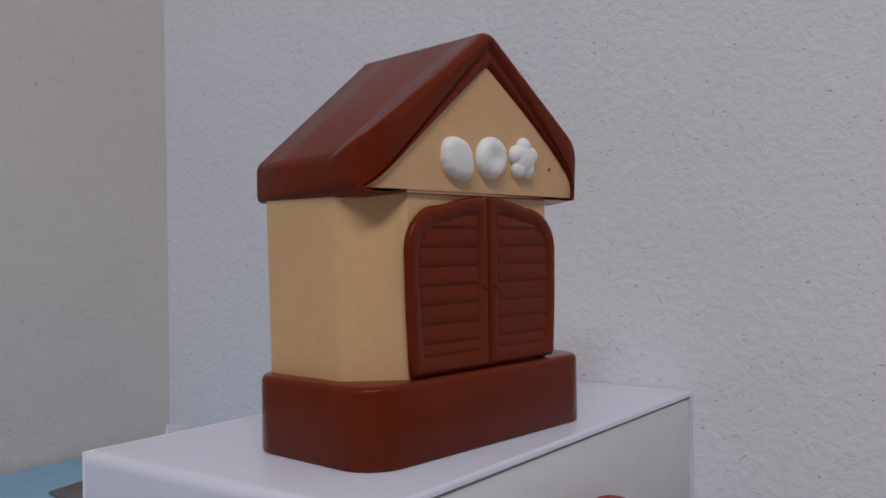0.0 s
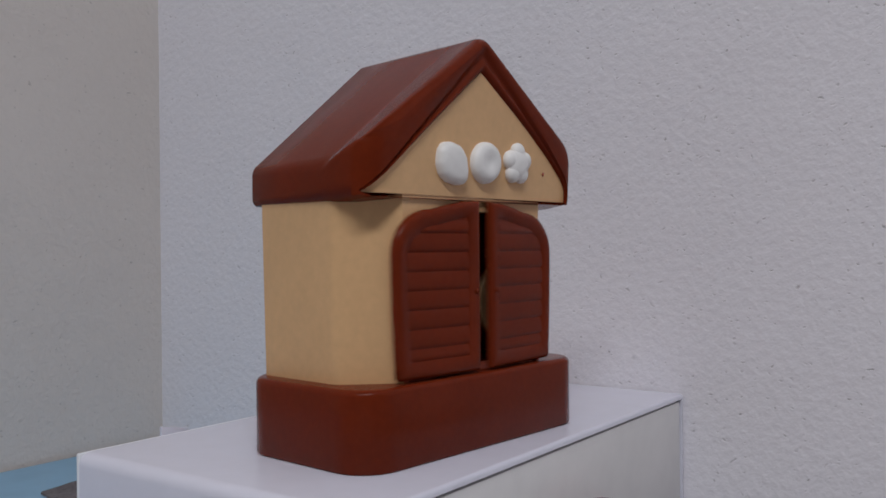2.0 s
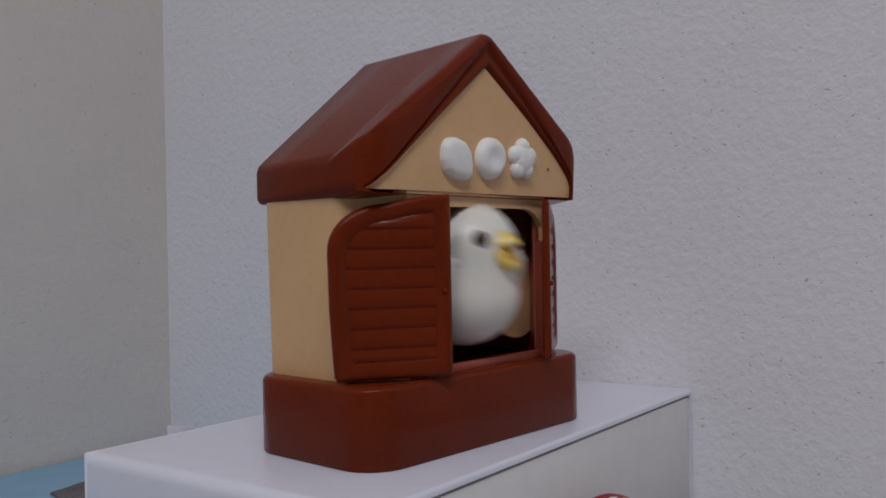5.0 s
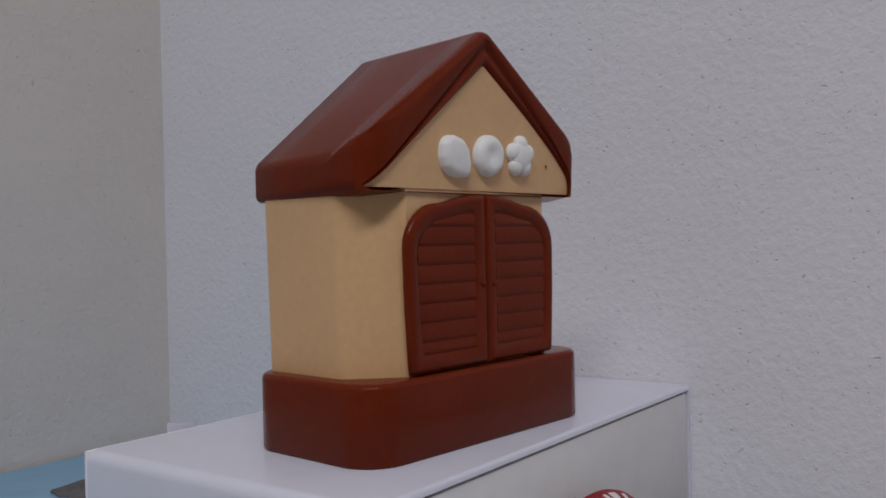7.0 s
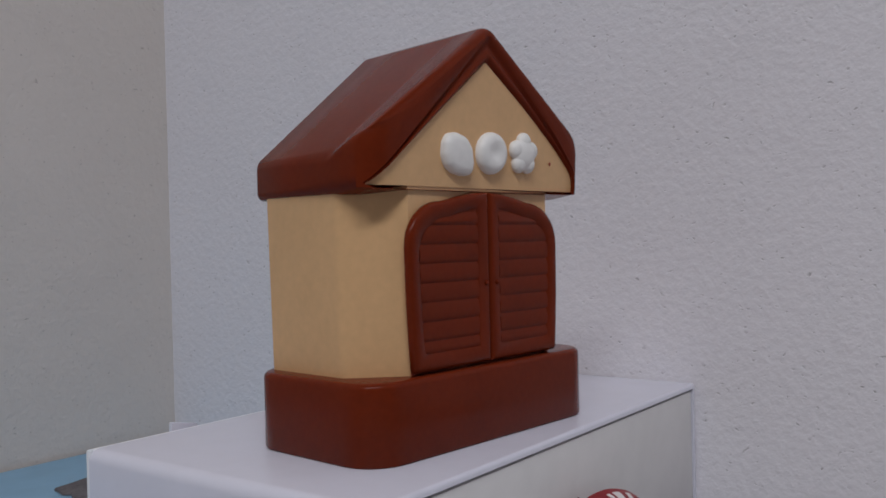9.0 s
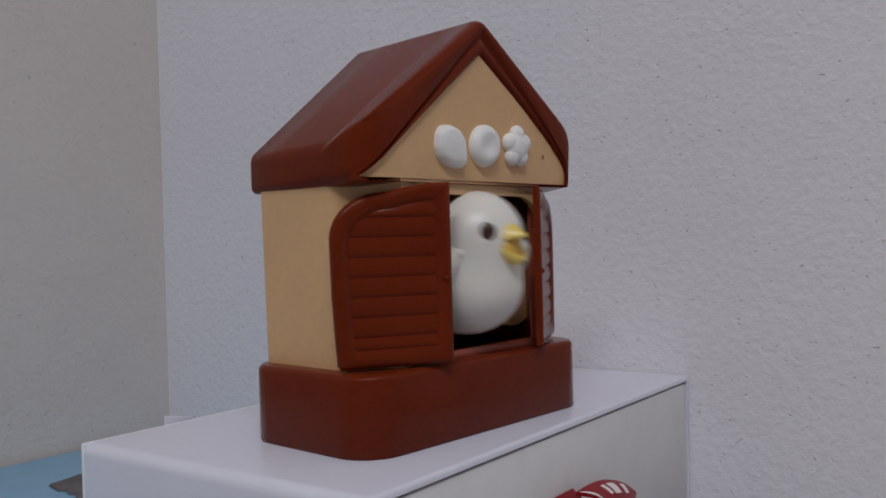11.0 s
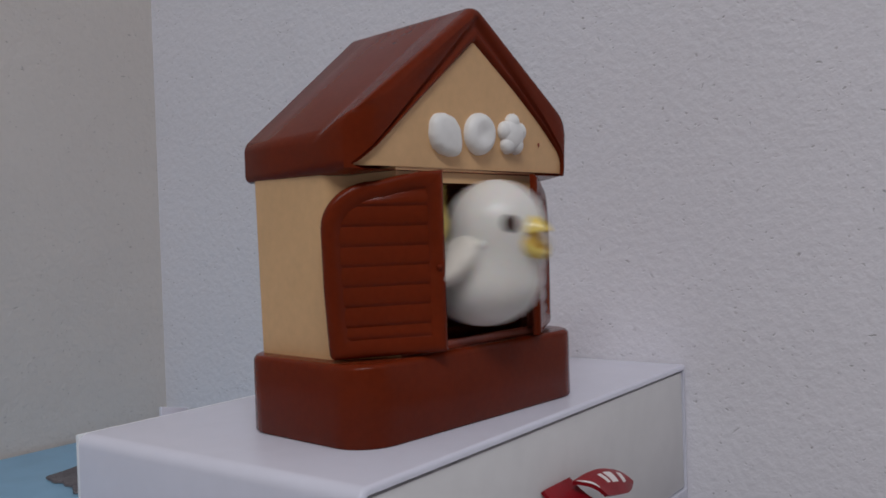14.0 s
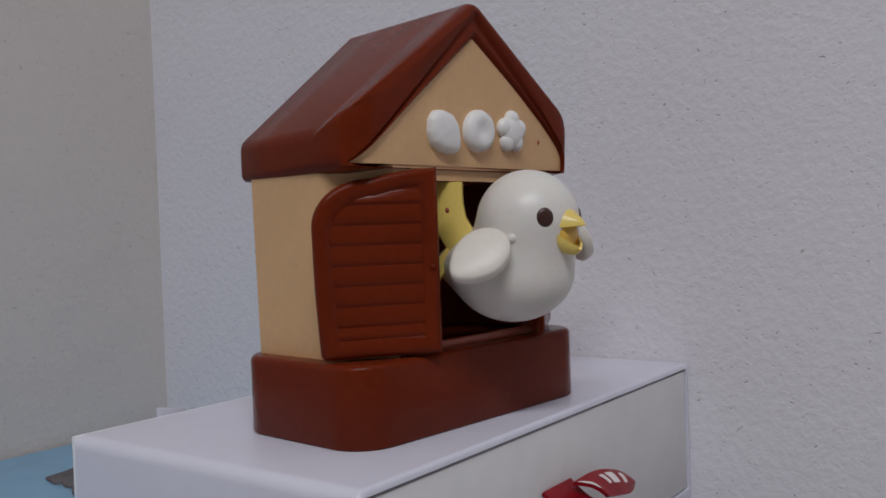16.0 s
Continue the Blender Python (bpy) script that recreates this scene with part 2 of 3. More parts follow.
structure("ceiling", boxed(X0 - 0.12, WX + 0.12, Y0 - 0.12, WY + 0.12, CEIL_Z, CEIL_Z + 0.1), PAINT, "plain white painted ceiling", "ceiling")
structure("floor", boxed(X0 - 0.12, WX + 0.12, Y0 - 0.12, WY + 0.12, FLOOR_Z - 0.1, FLOOR_Z), FLOOR, "plain grey screed floor", "floor")

# ceiling lamp housing above the area light
lamp = tagged(new("ceiling_lamp"), "white fluorescent batten lamp on the ceiling", "lamp")
lamp.matrix_basis = look((-1.00, -0.86, CEIL_Z), (-0.95, -0.84, 0), 40)
part("housing", boxed(-0.62, 0.62, -0.14, 0.14, 0.0, 0.03, 0.004), METAL, lamp)
part("diffuser", boxed(-0.60, 0.60, -0.12, 0.12, 0.03, 0.05, 0.004), GLOW, lamp)

# table with a light blue covering
table = tagged(new("table"), "grey laminate table partly under a light blue sheet", "table")
table.matrix_basis = ROOM
part("tabletop", boxed(-0.90, WX - 0.002, -0.50, WY - 0.002, TABLE_Z - 0.03, TABLE_Z - 0.001, 0.002), TABLE_WOOD, table)
cover = part("table_sheet", boxed(-0.34, WX - 0.003, 0.06, WY - 0.003, TABLE_Z - 0.0009, TABLE_Z, 0.0003), BLUE, None, "smooth light blue sheet lying along the wall")
cover.matrix_basis = ROOM
tagged(cover, category="table cover")
for lx, ly in ((-0.85, -0.45), (-0.85, 0.22), (0.06, -0.45), (0.06, 0.22)):
    part("leg", boxed(lx - 0.02, lx + 0.02, ly - 0.02, ly + 0.02, FLOOR_Z, TABLE_Z - 0.03, 0.003), TABLE_WOOD, table)

torn = bmesh.new()
shape = [(0.0050, 0.2345), (0.0035, 0.2262), (0.0022, 0.2215), (0.0050, 0.2190), (0.0024, 0.2130), (0.0032, 0.2080), (-0.0030, 0.1970), (0.0200, 0.1800), (0.0600, 0.2000), (0.0600, 0.2450), (0.0400, 0.2400), (0.0229, 0.2386), (0.0150, 0.2362)]
loft(torn, rounded(shape, 0.002, 2), [(TABLE_Z + 0.0003, 0), (TABLE_Z + 0.0012, 0.0004)], flat)
torn_patch = part("torn_patch", torn, GREY, None, "ragged dark grey scrap lying on the blue covering", 30)
torn_patch.matrix_basis = ROOM
tagged(torn_patch, category="scrap")
scrap = boxed(-0.0455, -0.0350, 0.0718, 0.0730, TABLE_Z, 0.0003, 0.0003)
for v in scrap.verts:
    if v.co.z > 0:
        v.co.z += 0.0020 * (-0.0350 - v.co.x) / 0.0105
scrap = part("card_scrap", scrap, CARD, None, "narrow white card offcut standing behind the box", 30)
scrap.matrix_basis = ROOM
tagged(scrap, category="card")

# ---------------------------------------------------------------- white drawer box
BX0, BX1, BY0, BY1, BOX_H, PANEL = -0.0763, 0.1184, -0.0402, 0.0708, 0.0562, 0.0020
gift_box = tagged(new("drawer_box"), "glossy white card drawer box standing on the blue table", "box")
gift_box.matrix_basis = ROOM
bm = bmesh.new()
outer = rounded([(BX0, -BOX_H), (BX1, -BOX_H), (BX1, 0), (BX0, 0)], [0.0016, 0.0016, 0.0012, 0.0036], 6)
inner = rounded([(BX0 + PANEL + 0.0006, -BOX_H + 0.0068), (BX1 - PANEL, -BOX_H + 0.0068), (BX1 - PANEL, -PANEL), (BX0 + PANEL + 0.0006, -PANEL)], 0.0002, 6)
out_way = normals2(outer)
rims = [([p - n * inset for p, n in zip(outer, out_way)], BY0 + y) for y, inset in ((0.0013, 0.0), (0.0007, 0.0001), (0.0003, 0.0004), (0.0, 0.0010))]
rings = [[bm.verts.new((p.x, y, p.y)) for p in poly] for poly, y in rims + [(inner, BY0), (inner, BY1 - PANEL), (outer, BY1 - PANEL)]]
for r1, r2 in zip(rings, rings[1:] + rings[:1]):
    for i in range(len(outer)):
        k = (i + 1) % len(outer)
        bm.faces.new((r1[i], r1[k], r2[k], r2[i]))
part("sleeve", bm, CARD, gift_box, "glossy white card sleeve", 35)
part("back_panel", boxed(BX0 + 0.0002, BX1 - 0.0002, BY1 - PANEL, BY1, -BOX_H + 0.0002, -0.0002, 0.0005), CARD_EDGE, gift_box)
drawer = part("drawer", boxed(BX0 + PANEL + 0.0013, BX1 - PANEL - 0.0007, BY0 + 0.0006, BY1 - PANEL - 0.002, -BOX_H + 0.0076, -PANEL - 0.0009, 0.0004), DRAWER, gift_box, "ivory card drawer front")


def sheet(bm, point, nu, nv, thick):
    """A thin solid sheet over point(u, v), u and v from 0 to 1, thickened along its normals."""
    grid = [[Vector(point(i / nu, j / nv)) for j in range(nv + 1)] for i in range(nu + 1)]
    sides = []
    for s in (0.5, -0.5):
        layer = []
        for i in range(nu + 1):
            row = []
            for j in range(nv + 1):
                du = grid[min(i + 1, nu)][j] - grid[max(i - 1, 0)][j]
                dv = grid[i][min(j + 1, nv)] - grid[i][max(j - 1, 0)]
                nrm = du.cross(dv)
                row.append(bm.verts.new(grid[i][j] + (nrm.normalized() if nrm.length > 1e-12 else Vector((0, -1, 0))) * thick * s))
            layer.append(row)
        sides.append(layer)
    for layer in sides:
        for i in range(nu):
            for j in range(nv):
                bm.faces.new((layer[i][j], layer[i + 1][j], layer[i + 1][j + 1], layer[i][j + 1]))
    a, b = sides
    rim = [(i, 0) for i in range(nu)] + [(nu, j) for j in range(nv)] + [(i, nv) for i in range(nu, 0, -1)] + [(0, j) for j in range(nv, 0, -1)]
    for (i, j), (k, l) in zip(rim, rim[1:] + rim[:1]):
        bm.faces.new((a[i][j], a[k][l], b[k][l], b[i][j]))


def along(points, u):
    """A smooth place on a polyline."""
    x = u * (len(points) - 1)
    i = min(int(x), len(points) - 2)
    p0, p1, p2, p3 = (Vector(points[max(0, min(len(points) - 1, k))]) for k in (i - 1, i, i + 1, i + 2))
    f = x - i
    return 0.5 * (2 * p1 + (p2 - p0) * f + (2 * p0 - 5 * p1 + 4 * p2 - p3) * f * f + (3 * p1 - p0 - 3 * p2 + p3) * f ** 3)


def ribbon():
    """A satin tab that comes out of the drawer front and is folded over to one side."""
    upper = [(0.0145, -0.0440, -0.0207), (0.0220, -0.0444, -0.0201), (0.0300, -0.0450, -0.0205), (0.0380, -0.0460, -0.0225), (0.0428, -0.0470, -0.0247), (0.0450, -0.0484, -0.0272)]
    lower = [(0.0205, -0.0520, -0.0250), (0.0252, -0.0518, -0.0262), (0.0305, -0.0516, -0.0273), (0.0370, -0.0510, -0.0286), (0.0425, -0.0498, -0.0288), (0.0448, -0.0490, -0.0284)]

    def leaf(u, v, lift=0.0):
        p = along(upper, u).lerp(along(lower, u), v)
        return p + Vector((0, -0.0011, 0.0011)) * (math.sin(math.pi * v) * (1 - 0.5 * u)) + Vector((0, -0.7, 0.7)) * lift

    def flap(u, v):
        p = Vector((0.0030 + 0.0163 * u, -0.0400, -0.0211)).lerp(Vector((0.0045 + 0.0165 * u, -0.0530, -0.0290)), v)
        return p + Vector((0, 0.0006, -0.0010)) * math.sin(math.pi * v)
    bm = bmesh.new()
    sheet(bm, leaf, 14, 8, 0.0012)
    sheet(bm, flap, 8, 6, 0.0012)
    tab = part("pull_tab", bm, RED, gift_box, "dark red satin ribbon pull tab with a white print", 50)
    # plain bars stand for the print; the cut edge of the fold is pale
    for u0, u1, v0, v1 in ((0.26, 0.31, 0.20, 0.60), (0.36, 0.47, 0.18, 0.62), (0.56, 0.63, 0.20, 0.64)):
        bar = bmesh.new()
        sheet(bar, lambda u, v: leaf(u0 + (u1 - u0) * u, v0 + (v1 - v0) * v, 0.0007), 2, 4, 0.0002)
        part("printed_bar", bar, SILVER, tab, "", 0)
    edge = bmesh.new()
    sheet(edge, lambda u, v: leaf(0.012 + 0.055 * u * math.sin(math.pi * (0.12 + 0.80 * v)), 0.05 + 0.62 * v, 0.0007), 2, 8, 0.0002)
    part("cut_edge", edge, SILVER, tab, "", 0)


ribbon()

# ---------------------------------------------------------------- toy house
house = tagged(new("toy_house"), "brown and cream plastic toy house with louvred double doors", "toy house")
BW, BD, BH, BR = 0.0508, 0.0265, 0.0221, 0.0118

bm = bmesh.new()
loft(bm, rounded([(-BW, -BD), (BW, -BD), (BW, BD), (-BW, BD)], BR, 10), [(0, 0.0006), (0.0006, 0)] + [(h, i) for h, i in edge_round(BH, 0.0018)], flat)
part("base", bm, BROWN, house, "glossy reddish brown plastic base", 50)

# walls: an eight-sided shell, open to the front
WW, WD, WB, WALL_TOP = 0.0450, 0.0220, 0.0218, 0.0740
OUT = [(0.0312, -WD), (WW, -0.0092), (WW, WB), (-WW, WB), (-WW, -0.0092), (-0.0312, -WD)]


def shell(name, outline, thick, z0, z1, mat, label, spread=0.0):
    pts = [Vector(p) for p in outline]
    fine = []
    for i, p in enumerate(pts):
        if 0 < i < len(pts) - 1:
            u, v = (pts[i - 1] - p).normalized(), (pts[i + 1] - p).normalized()
            for k in range(5):
                f = k / 4
                r = 0.0022 if p.y < 0.02 else 0.0006
                fine.append((p + u * r) * (1 - f) ** 2 + p * 2 * f * (1 - f) + (p + v * r) * f ** 2)
        else:
            fine.append(p)
    nor = normals2(fine, closed=False)
    b = bmesh.new()
    rows = []
    for z, s in ((z0, 0), (z1, spread)):
        rows.append(([b.verts.new(((p.x + n.x * s * 0.4) * (1 + s * 22), p.y + n.y * s * 0.4, z)) for p, n in zip(fine, nor)], [b.verts.new(((p.x + n.x * (s * 0.4 - thick)) * (1 + s * 22), p.y + n.y * (s * 0.4 - thick), z)) for p, n in zip(fine, nor)]))
    (o0, i0), (o1, i1) = rows
    for k in range(len(fine) - 1):
        for q in ((o0[k], o0[k + 1], o1[k + 1], o1[k]), (i0[k], i1[k], i1[k + 1], i0[k + 1]), (o1[k], o1[k + 1], i1[k + 1], i1[k]), (o0[k], i0[k], i0[k + 1], o0[k + 1])):
            b.faces.new(q)
    for k in (0, -1):
        b.faces.new((o0[k], o1[k], i1[k], i0[k]))
    return part(name, b, mat, house, label, 35)


shell("wall", OUT, 0.0016, BH - 0.0005, WALL_TOP, CREAM, "cream plastic wall with slanted front corners", 0.0007)
# the lining's lighter brown carries light that does not reach inside
IN = [(0.0300, -WD + 0.0021), (WW - 0.0018, -0.0080), (WW - 0.0018, WD - 0.0050), (WW - 0.005, WD - 0.0025), (-WW + 0.005, WD - 0.0025), (-WW + 0.0018, WD - 0.0050), (-WW + 0.0018, -0.0080), (-0.0300, -WD + 0.0021)]
shell("inner_lining", IN, 0.0008, BH + 0.0001, WALL_TOP - 0.001, BROWN_IN_LIT, "reddish brown inside of the house, coloured lighter to look lit")
bm = boxed(-0.030, 0.030, -WD + 0.0045, WD - 0.0045, WALL_TOP - 0.0035, WALL_TOP - 0.0020)
part("inner_ceiling", bm, BROWN_IN_LIT, house, "", 0)
# lintel with rounded lower corners, brown jambs and a sill
bm = bmesh.new()
arch = [(-0.0318, WALL_TOP), (-0.0318, 0.0600)]
arch += [(-0.0318 + 0.0110 * (1 - math.cos(a)), 0.0600 + 0.0098 * math.sin(a)) for a in [math.pi / 2 * k / 8 for k in range(1, 9)]]
arch += [(-x, z) for x, z in reversed(arch[2:])] + [(0.0318, 0.0600), (0.0318, WALL_TOP)]
loft(bm, [Vector(p) for p in arch], [(-WD - 0.0002, 0), (-WD + 0.0016, 0)], upright)
part("lintel", bm, CREAM, house, "", 35)
for jx in (-0.0316, 0.0298):
    part("jamb", boxed(jx, jx + 0.0018, -WD - 0.0004, -WD + 0.0024, BH + 0.0001, 0.0596, 0.0003), BROWN_IN_LIT, house)
    part("jamb_head", boxed(jx, jx + 0.0018, -WD + 0.0017, -WD + 0.0034, 0.0597, WALL_TOP - 0.0020, 0.0003), BROWN_IN_LIT, house)
part("sill", boxed(-0.0300, 0.0300, -WD + 0.0006, -WD + 0.0026, BH - 0.0002, BH + 0.0022, 0.0004), BROWN_IN_LIT, house)
part("rear_bracket", boxed(0.020, 0.036, -0.0120, -0.0080, 0.0560, 0.0585, 0.0004), BROWN_IN_LIT, house)

# roof: one gabled body, a little wider to the front, with a rounded front band round the gable
YF, YB, HR, HE, WE = 0.0260, 0.0260, 0.1203, 0.0717, 0.0467


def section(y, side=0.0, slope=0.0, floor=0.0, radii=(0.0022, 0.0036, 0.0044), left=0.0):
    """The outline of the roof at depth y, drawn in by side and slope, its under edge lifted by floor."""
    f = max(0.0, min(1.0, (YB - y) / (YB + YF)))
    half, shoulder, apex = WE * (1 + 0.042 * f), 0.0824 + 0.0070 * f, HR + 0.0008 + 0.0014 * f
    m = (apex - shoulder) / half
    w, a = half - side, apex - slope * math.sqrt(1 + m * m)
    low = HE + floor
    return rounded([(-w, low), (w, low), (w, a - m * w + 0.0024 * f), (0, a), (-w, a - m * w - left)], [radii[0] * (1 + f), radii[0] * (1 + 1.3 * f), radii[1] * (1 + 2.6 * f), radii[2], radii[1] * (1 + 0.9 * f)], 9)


def quarter(d, depth, r):
    """Inset of a rounded edge, d behind its front."""
    return r * (1 - math.sqrt(max(0.0, 1 - (1 - min(1.0, d / depth)) ** 2)))


def lean(b):
    """The roof's front leans out towards the ridge, and its two lower corners are rounded off."""
    for v in b.verts:
        front = max(0.0, min(1.0, (0.010 - v.co.y) / 0.030))
        v.co.y += 0.054 * (0.109 - v.co.z) * front
        r = 0.0100 if v.co.x < 0 else 0.0032
        over = min(r, max(0.0, abs(v.co.x) - (0.0486 - r)))
        v.co.y += (r - math.sqrt(r * r - over * over)) * front
    return b


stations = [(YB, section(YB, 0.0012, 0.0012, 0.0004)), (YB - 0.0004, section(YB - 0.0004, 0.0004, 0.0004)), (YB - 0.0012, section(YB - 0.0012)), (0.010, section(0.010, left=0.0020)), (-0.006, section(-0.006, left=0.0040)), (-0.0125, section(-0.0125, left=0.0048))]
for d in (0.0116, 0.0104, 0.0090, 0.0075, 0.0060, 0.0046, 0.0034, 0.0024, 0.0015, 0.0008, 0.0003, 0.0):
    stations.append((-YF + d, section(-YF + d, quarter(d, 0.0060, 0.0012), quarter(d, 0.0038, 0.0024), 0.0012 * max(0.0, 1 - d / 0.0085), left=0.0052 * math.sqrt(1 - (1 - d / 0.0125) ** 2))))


SWELL = [(1.0, 0.945), (0.992, 0.90), (0.967, 0.845), (0.93, 0.79), (0.878, 0.735), (0.80, 0.655), (0.71, 0.57), (0.61, 0.485), (0.50, 0.39), (0.36, 0.277)]


def rake(left, right, apex, low):
    """The gable's outline: a straight side that ends in a point, and one that swells before it drops."""
    base = rounded([(-left, low), (right, low), (right, low + 0.004), (0, apex), (-left * 0.9, low + 0.2 * (apex - low))], [0.0003, 0.0003, 0.0005, 0.0014, 0.0003], 9)
    side = [Vector((right * u, apex + (low - apex) * v)) for u, v in SWELL]
    straight = [Vector((-left * u, apex + (low - apex) * u)) for u in (0.30, 0.42, 0.53, 0.63, 0.72, 0.80, 0.87, 0.92, 0.955, 0.98)]
    return base[:20] + side + base[30:40] + straight


# two soft rolls with a groove between them run round the gable
def band(f):
    return rake(0.0476 - 0.0021 * f, 0.0476 - 0.0011 * f, 0.1188 - 0.0080 * f, HE + 0.0015 + 0.0009 * f)


edge_line = stations[-1][1]
for f in (0.35, 0.7):
    stations.append((-YF + 0.0001 * f, [p.lerp(q, f) for p, q in zip(edge_line, band(0.0))]))
for depth, f in ((0.0002, 0.0), (0.0006, 0.12), (0.0011, 0.24), (0.0013, 0.33), (0.0011, 0.42), (0.0006, 0.52), (0.0003, 0.62), (0.0004, 0.74), (0.0009, 0.85), (0.0016, 0.94), (0.0024, 0.98), (0.0038, 1.0)):
    stations.append((-YF + depth, band(f)))
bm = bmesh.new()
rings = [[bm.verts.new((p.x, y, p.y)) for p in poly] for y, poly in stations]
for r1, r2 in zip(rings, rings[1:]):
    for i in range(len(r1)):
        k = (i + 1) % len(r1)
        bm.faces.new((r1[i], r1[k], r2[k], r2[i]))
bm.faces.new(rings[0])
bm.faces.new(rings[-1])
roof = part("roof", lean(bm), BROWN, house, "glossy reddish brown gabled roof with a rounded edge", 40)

bm = bmesh.new()
G_LOW, G_TOP, rows = HE + 0.0022, 0.1111, []
for k in range(25):
    f = k / 24
    x0, x1 = -0.0457 * f, 0.0467 * float(np.interp(f, [0.0] + [v for u, v in SWELL[::-1]] + [1.0], [0.0] + [u for u, v in SWELL[::-1]] + [1.0]))
    rows.append([[bm.verts.new((x0 + (x1 - x0 + 0.0002) * i / 16 - 0.0001, -YF + y, G_TOP + (G_LOW - G_TOP) * f)) for i in range(17)] for y in (0.0016, 0.0034)])
for r1, r2 in zip(rows, rows[1:]):
    for i in range(16):
        for k in (0, 1):
            bm.faces.new((r1[k][i], r1[k][i + 1], r2[k][i + 1], r2[k][i]))
    for i in (0, 16):
        bm.faces.new((r1[0][i], r2[0][i], r2[1][i], r1[1][i]))
for r in (rows[0], rows[-1]):
    for i in range(16):
        bm.faces.new((r[0][i], r[0][i + 1], r[1][i + 1], r[1][i]))
gable = part("gable", lean(bm), CREAM, house, "cream plastic gable with three white ornaments", 30)
# a solid brown bead drawn as the dark of a hole
bm = bmesh.new()
ellipsoid(bm, (0.0332, -YF + 0.0012, 0.0828), (0.0004, 0.0003, 0.0007), None, 8, 6)
part("pin_hole", lean(bm), BROWN_IN_LIT, gable)
YG = -YF + 0.0012


def ornament(kind, x, z):
    b = bmesh.new()
    if kind == "flower":
        ellipsoid(b, (x, YG - 0.0006, z), (0.0050, 0.0023, 0.0050), None, 24, 14)
        for k in range(5):
            a = math.pi / 2 + 2 * math.pi * k / 5
            ellipsoid(b, (x + 0.0037 * math.cos(a), YG - 0.0002, z + 0.0037 * math.sin(a)), (0.0030, 0.0022, 0.0030), None, 20, 12)
        part("flower_ornament", lean(b), WHITE, gable, "matt white moulded flower ornament", 60)
        return
    if kind == "leaf":
        poly = [Vector((x + q[0], z + q[1])) for q in ((0.0060, -0.0063), (0.0065, -0.0025), (0.0056, 0.0018), (0.0030, 0.0048), (-0.0010, 0.0058), (-0.0044, 0.0054), (-0.0062, 0.0030), (-0.0065, -0.0008), (-0.0052, -0.0040), (-0.0022, -0.0058), (0.0020, -0.0066))]
        poly = rounded([tuple(p) for p in poly], [0.0022] + [0.003] * 10, 3)
    elif kind == "oval":
        poly = [Vector((x + 0.0066 * math.cos(a), z + 0.0063 * math.sin(a))) for a in [2 * math.pi * k / 32 for k in range(32)]]
    H, n, soft = 0.0026, 6, 0.0028
    st = [(YG + 0.0006, 0.0)] + [(YG - H * math.sin(a), soft * (1 - math.cos(a))) for a in [math.pi / 2 * k / n for k in range(n + 1)]]
    rings = loft(b, poly, st, upright, caps=False)
    dip = {"oval": 0.0010, "leaf": -0.0004}[kind]
    c = b.verts.new((x, YG - H + dip, z))
    inner = [b.verts.new((x + (v.co.x - x) * 0.5, YG - H + dip * 0.4, z + (v.co.z - z) * 0.5)) for v in rings[-1]]
    for i in range(len(poly)):
        j = (i + 1) % len(poly)
        b.faces.new((rings[-1][i], rings[-1][j], inner[j], inner[i]))
        b.faces.new((inner[i], inner[j], c))
    part({"leaf": "leaf_ornament", "oval": "oval_ornament"}[kind], lean(b), WHITE, gable, "matt white moulded " + kind + " ornament", 60)


ornament("leaf", -0.0127, 0.0838)
ornament("oval", 0.0027, 0.0845)
ornament("flower", 0.0184, 0.0851)

# ---------------------------------------------------------------- doors
PX, PY, DOOR_TURN = 0.0215, 0.0132, 31.6
DOOR_Y, DOOR_W, DZ0, DZ1 = -0.0250, 0.0343, BH + 0.0008, 0.0728


def door_line(inset, side, n=10):
    """Outline of one leaf: straight at the meeting edge, with a big rounded outer shoulder."""
    x1, x0, z0, z1 = -0.0002 - inset, -DOOR_W + inset, DZ0 + inset, DZ1 - inset
    rx, rz = 0.0150 - inset * 0.6, 0.0125 - inset * 0.6
    pts = [(x1, z0), (x0 + 0.0022, z0), (x0 + 0.0014, z0 + 0.0010), (x0 + 0.0009, z0 + 0.0080), (x0 + 0.0003, z0 + 0.0190)]
    pts += [(x0 + rx * (1 - math.cos(a)), z1 - 0.0028 - rz + rz * math.sin(a)) for a in [math.pi / 2 * k / n for k in range(n + 1)]]
    pts += [(x0 + rx + (x1 - x0 - rx) * f, z1 - 0.0028 + 0.0028 * math.sin(f * math.pi / 2)) for f in (0.33, 0.66, 1.0)]
    return [Vector((side * x, z)) for x, z in pts]


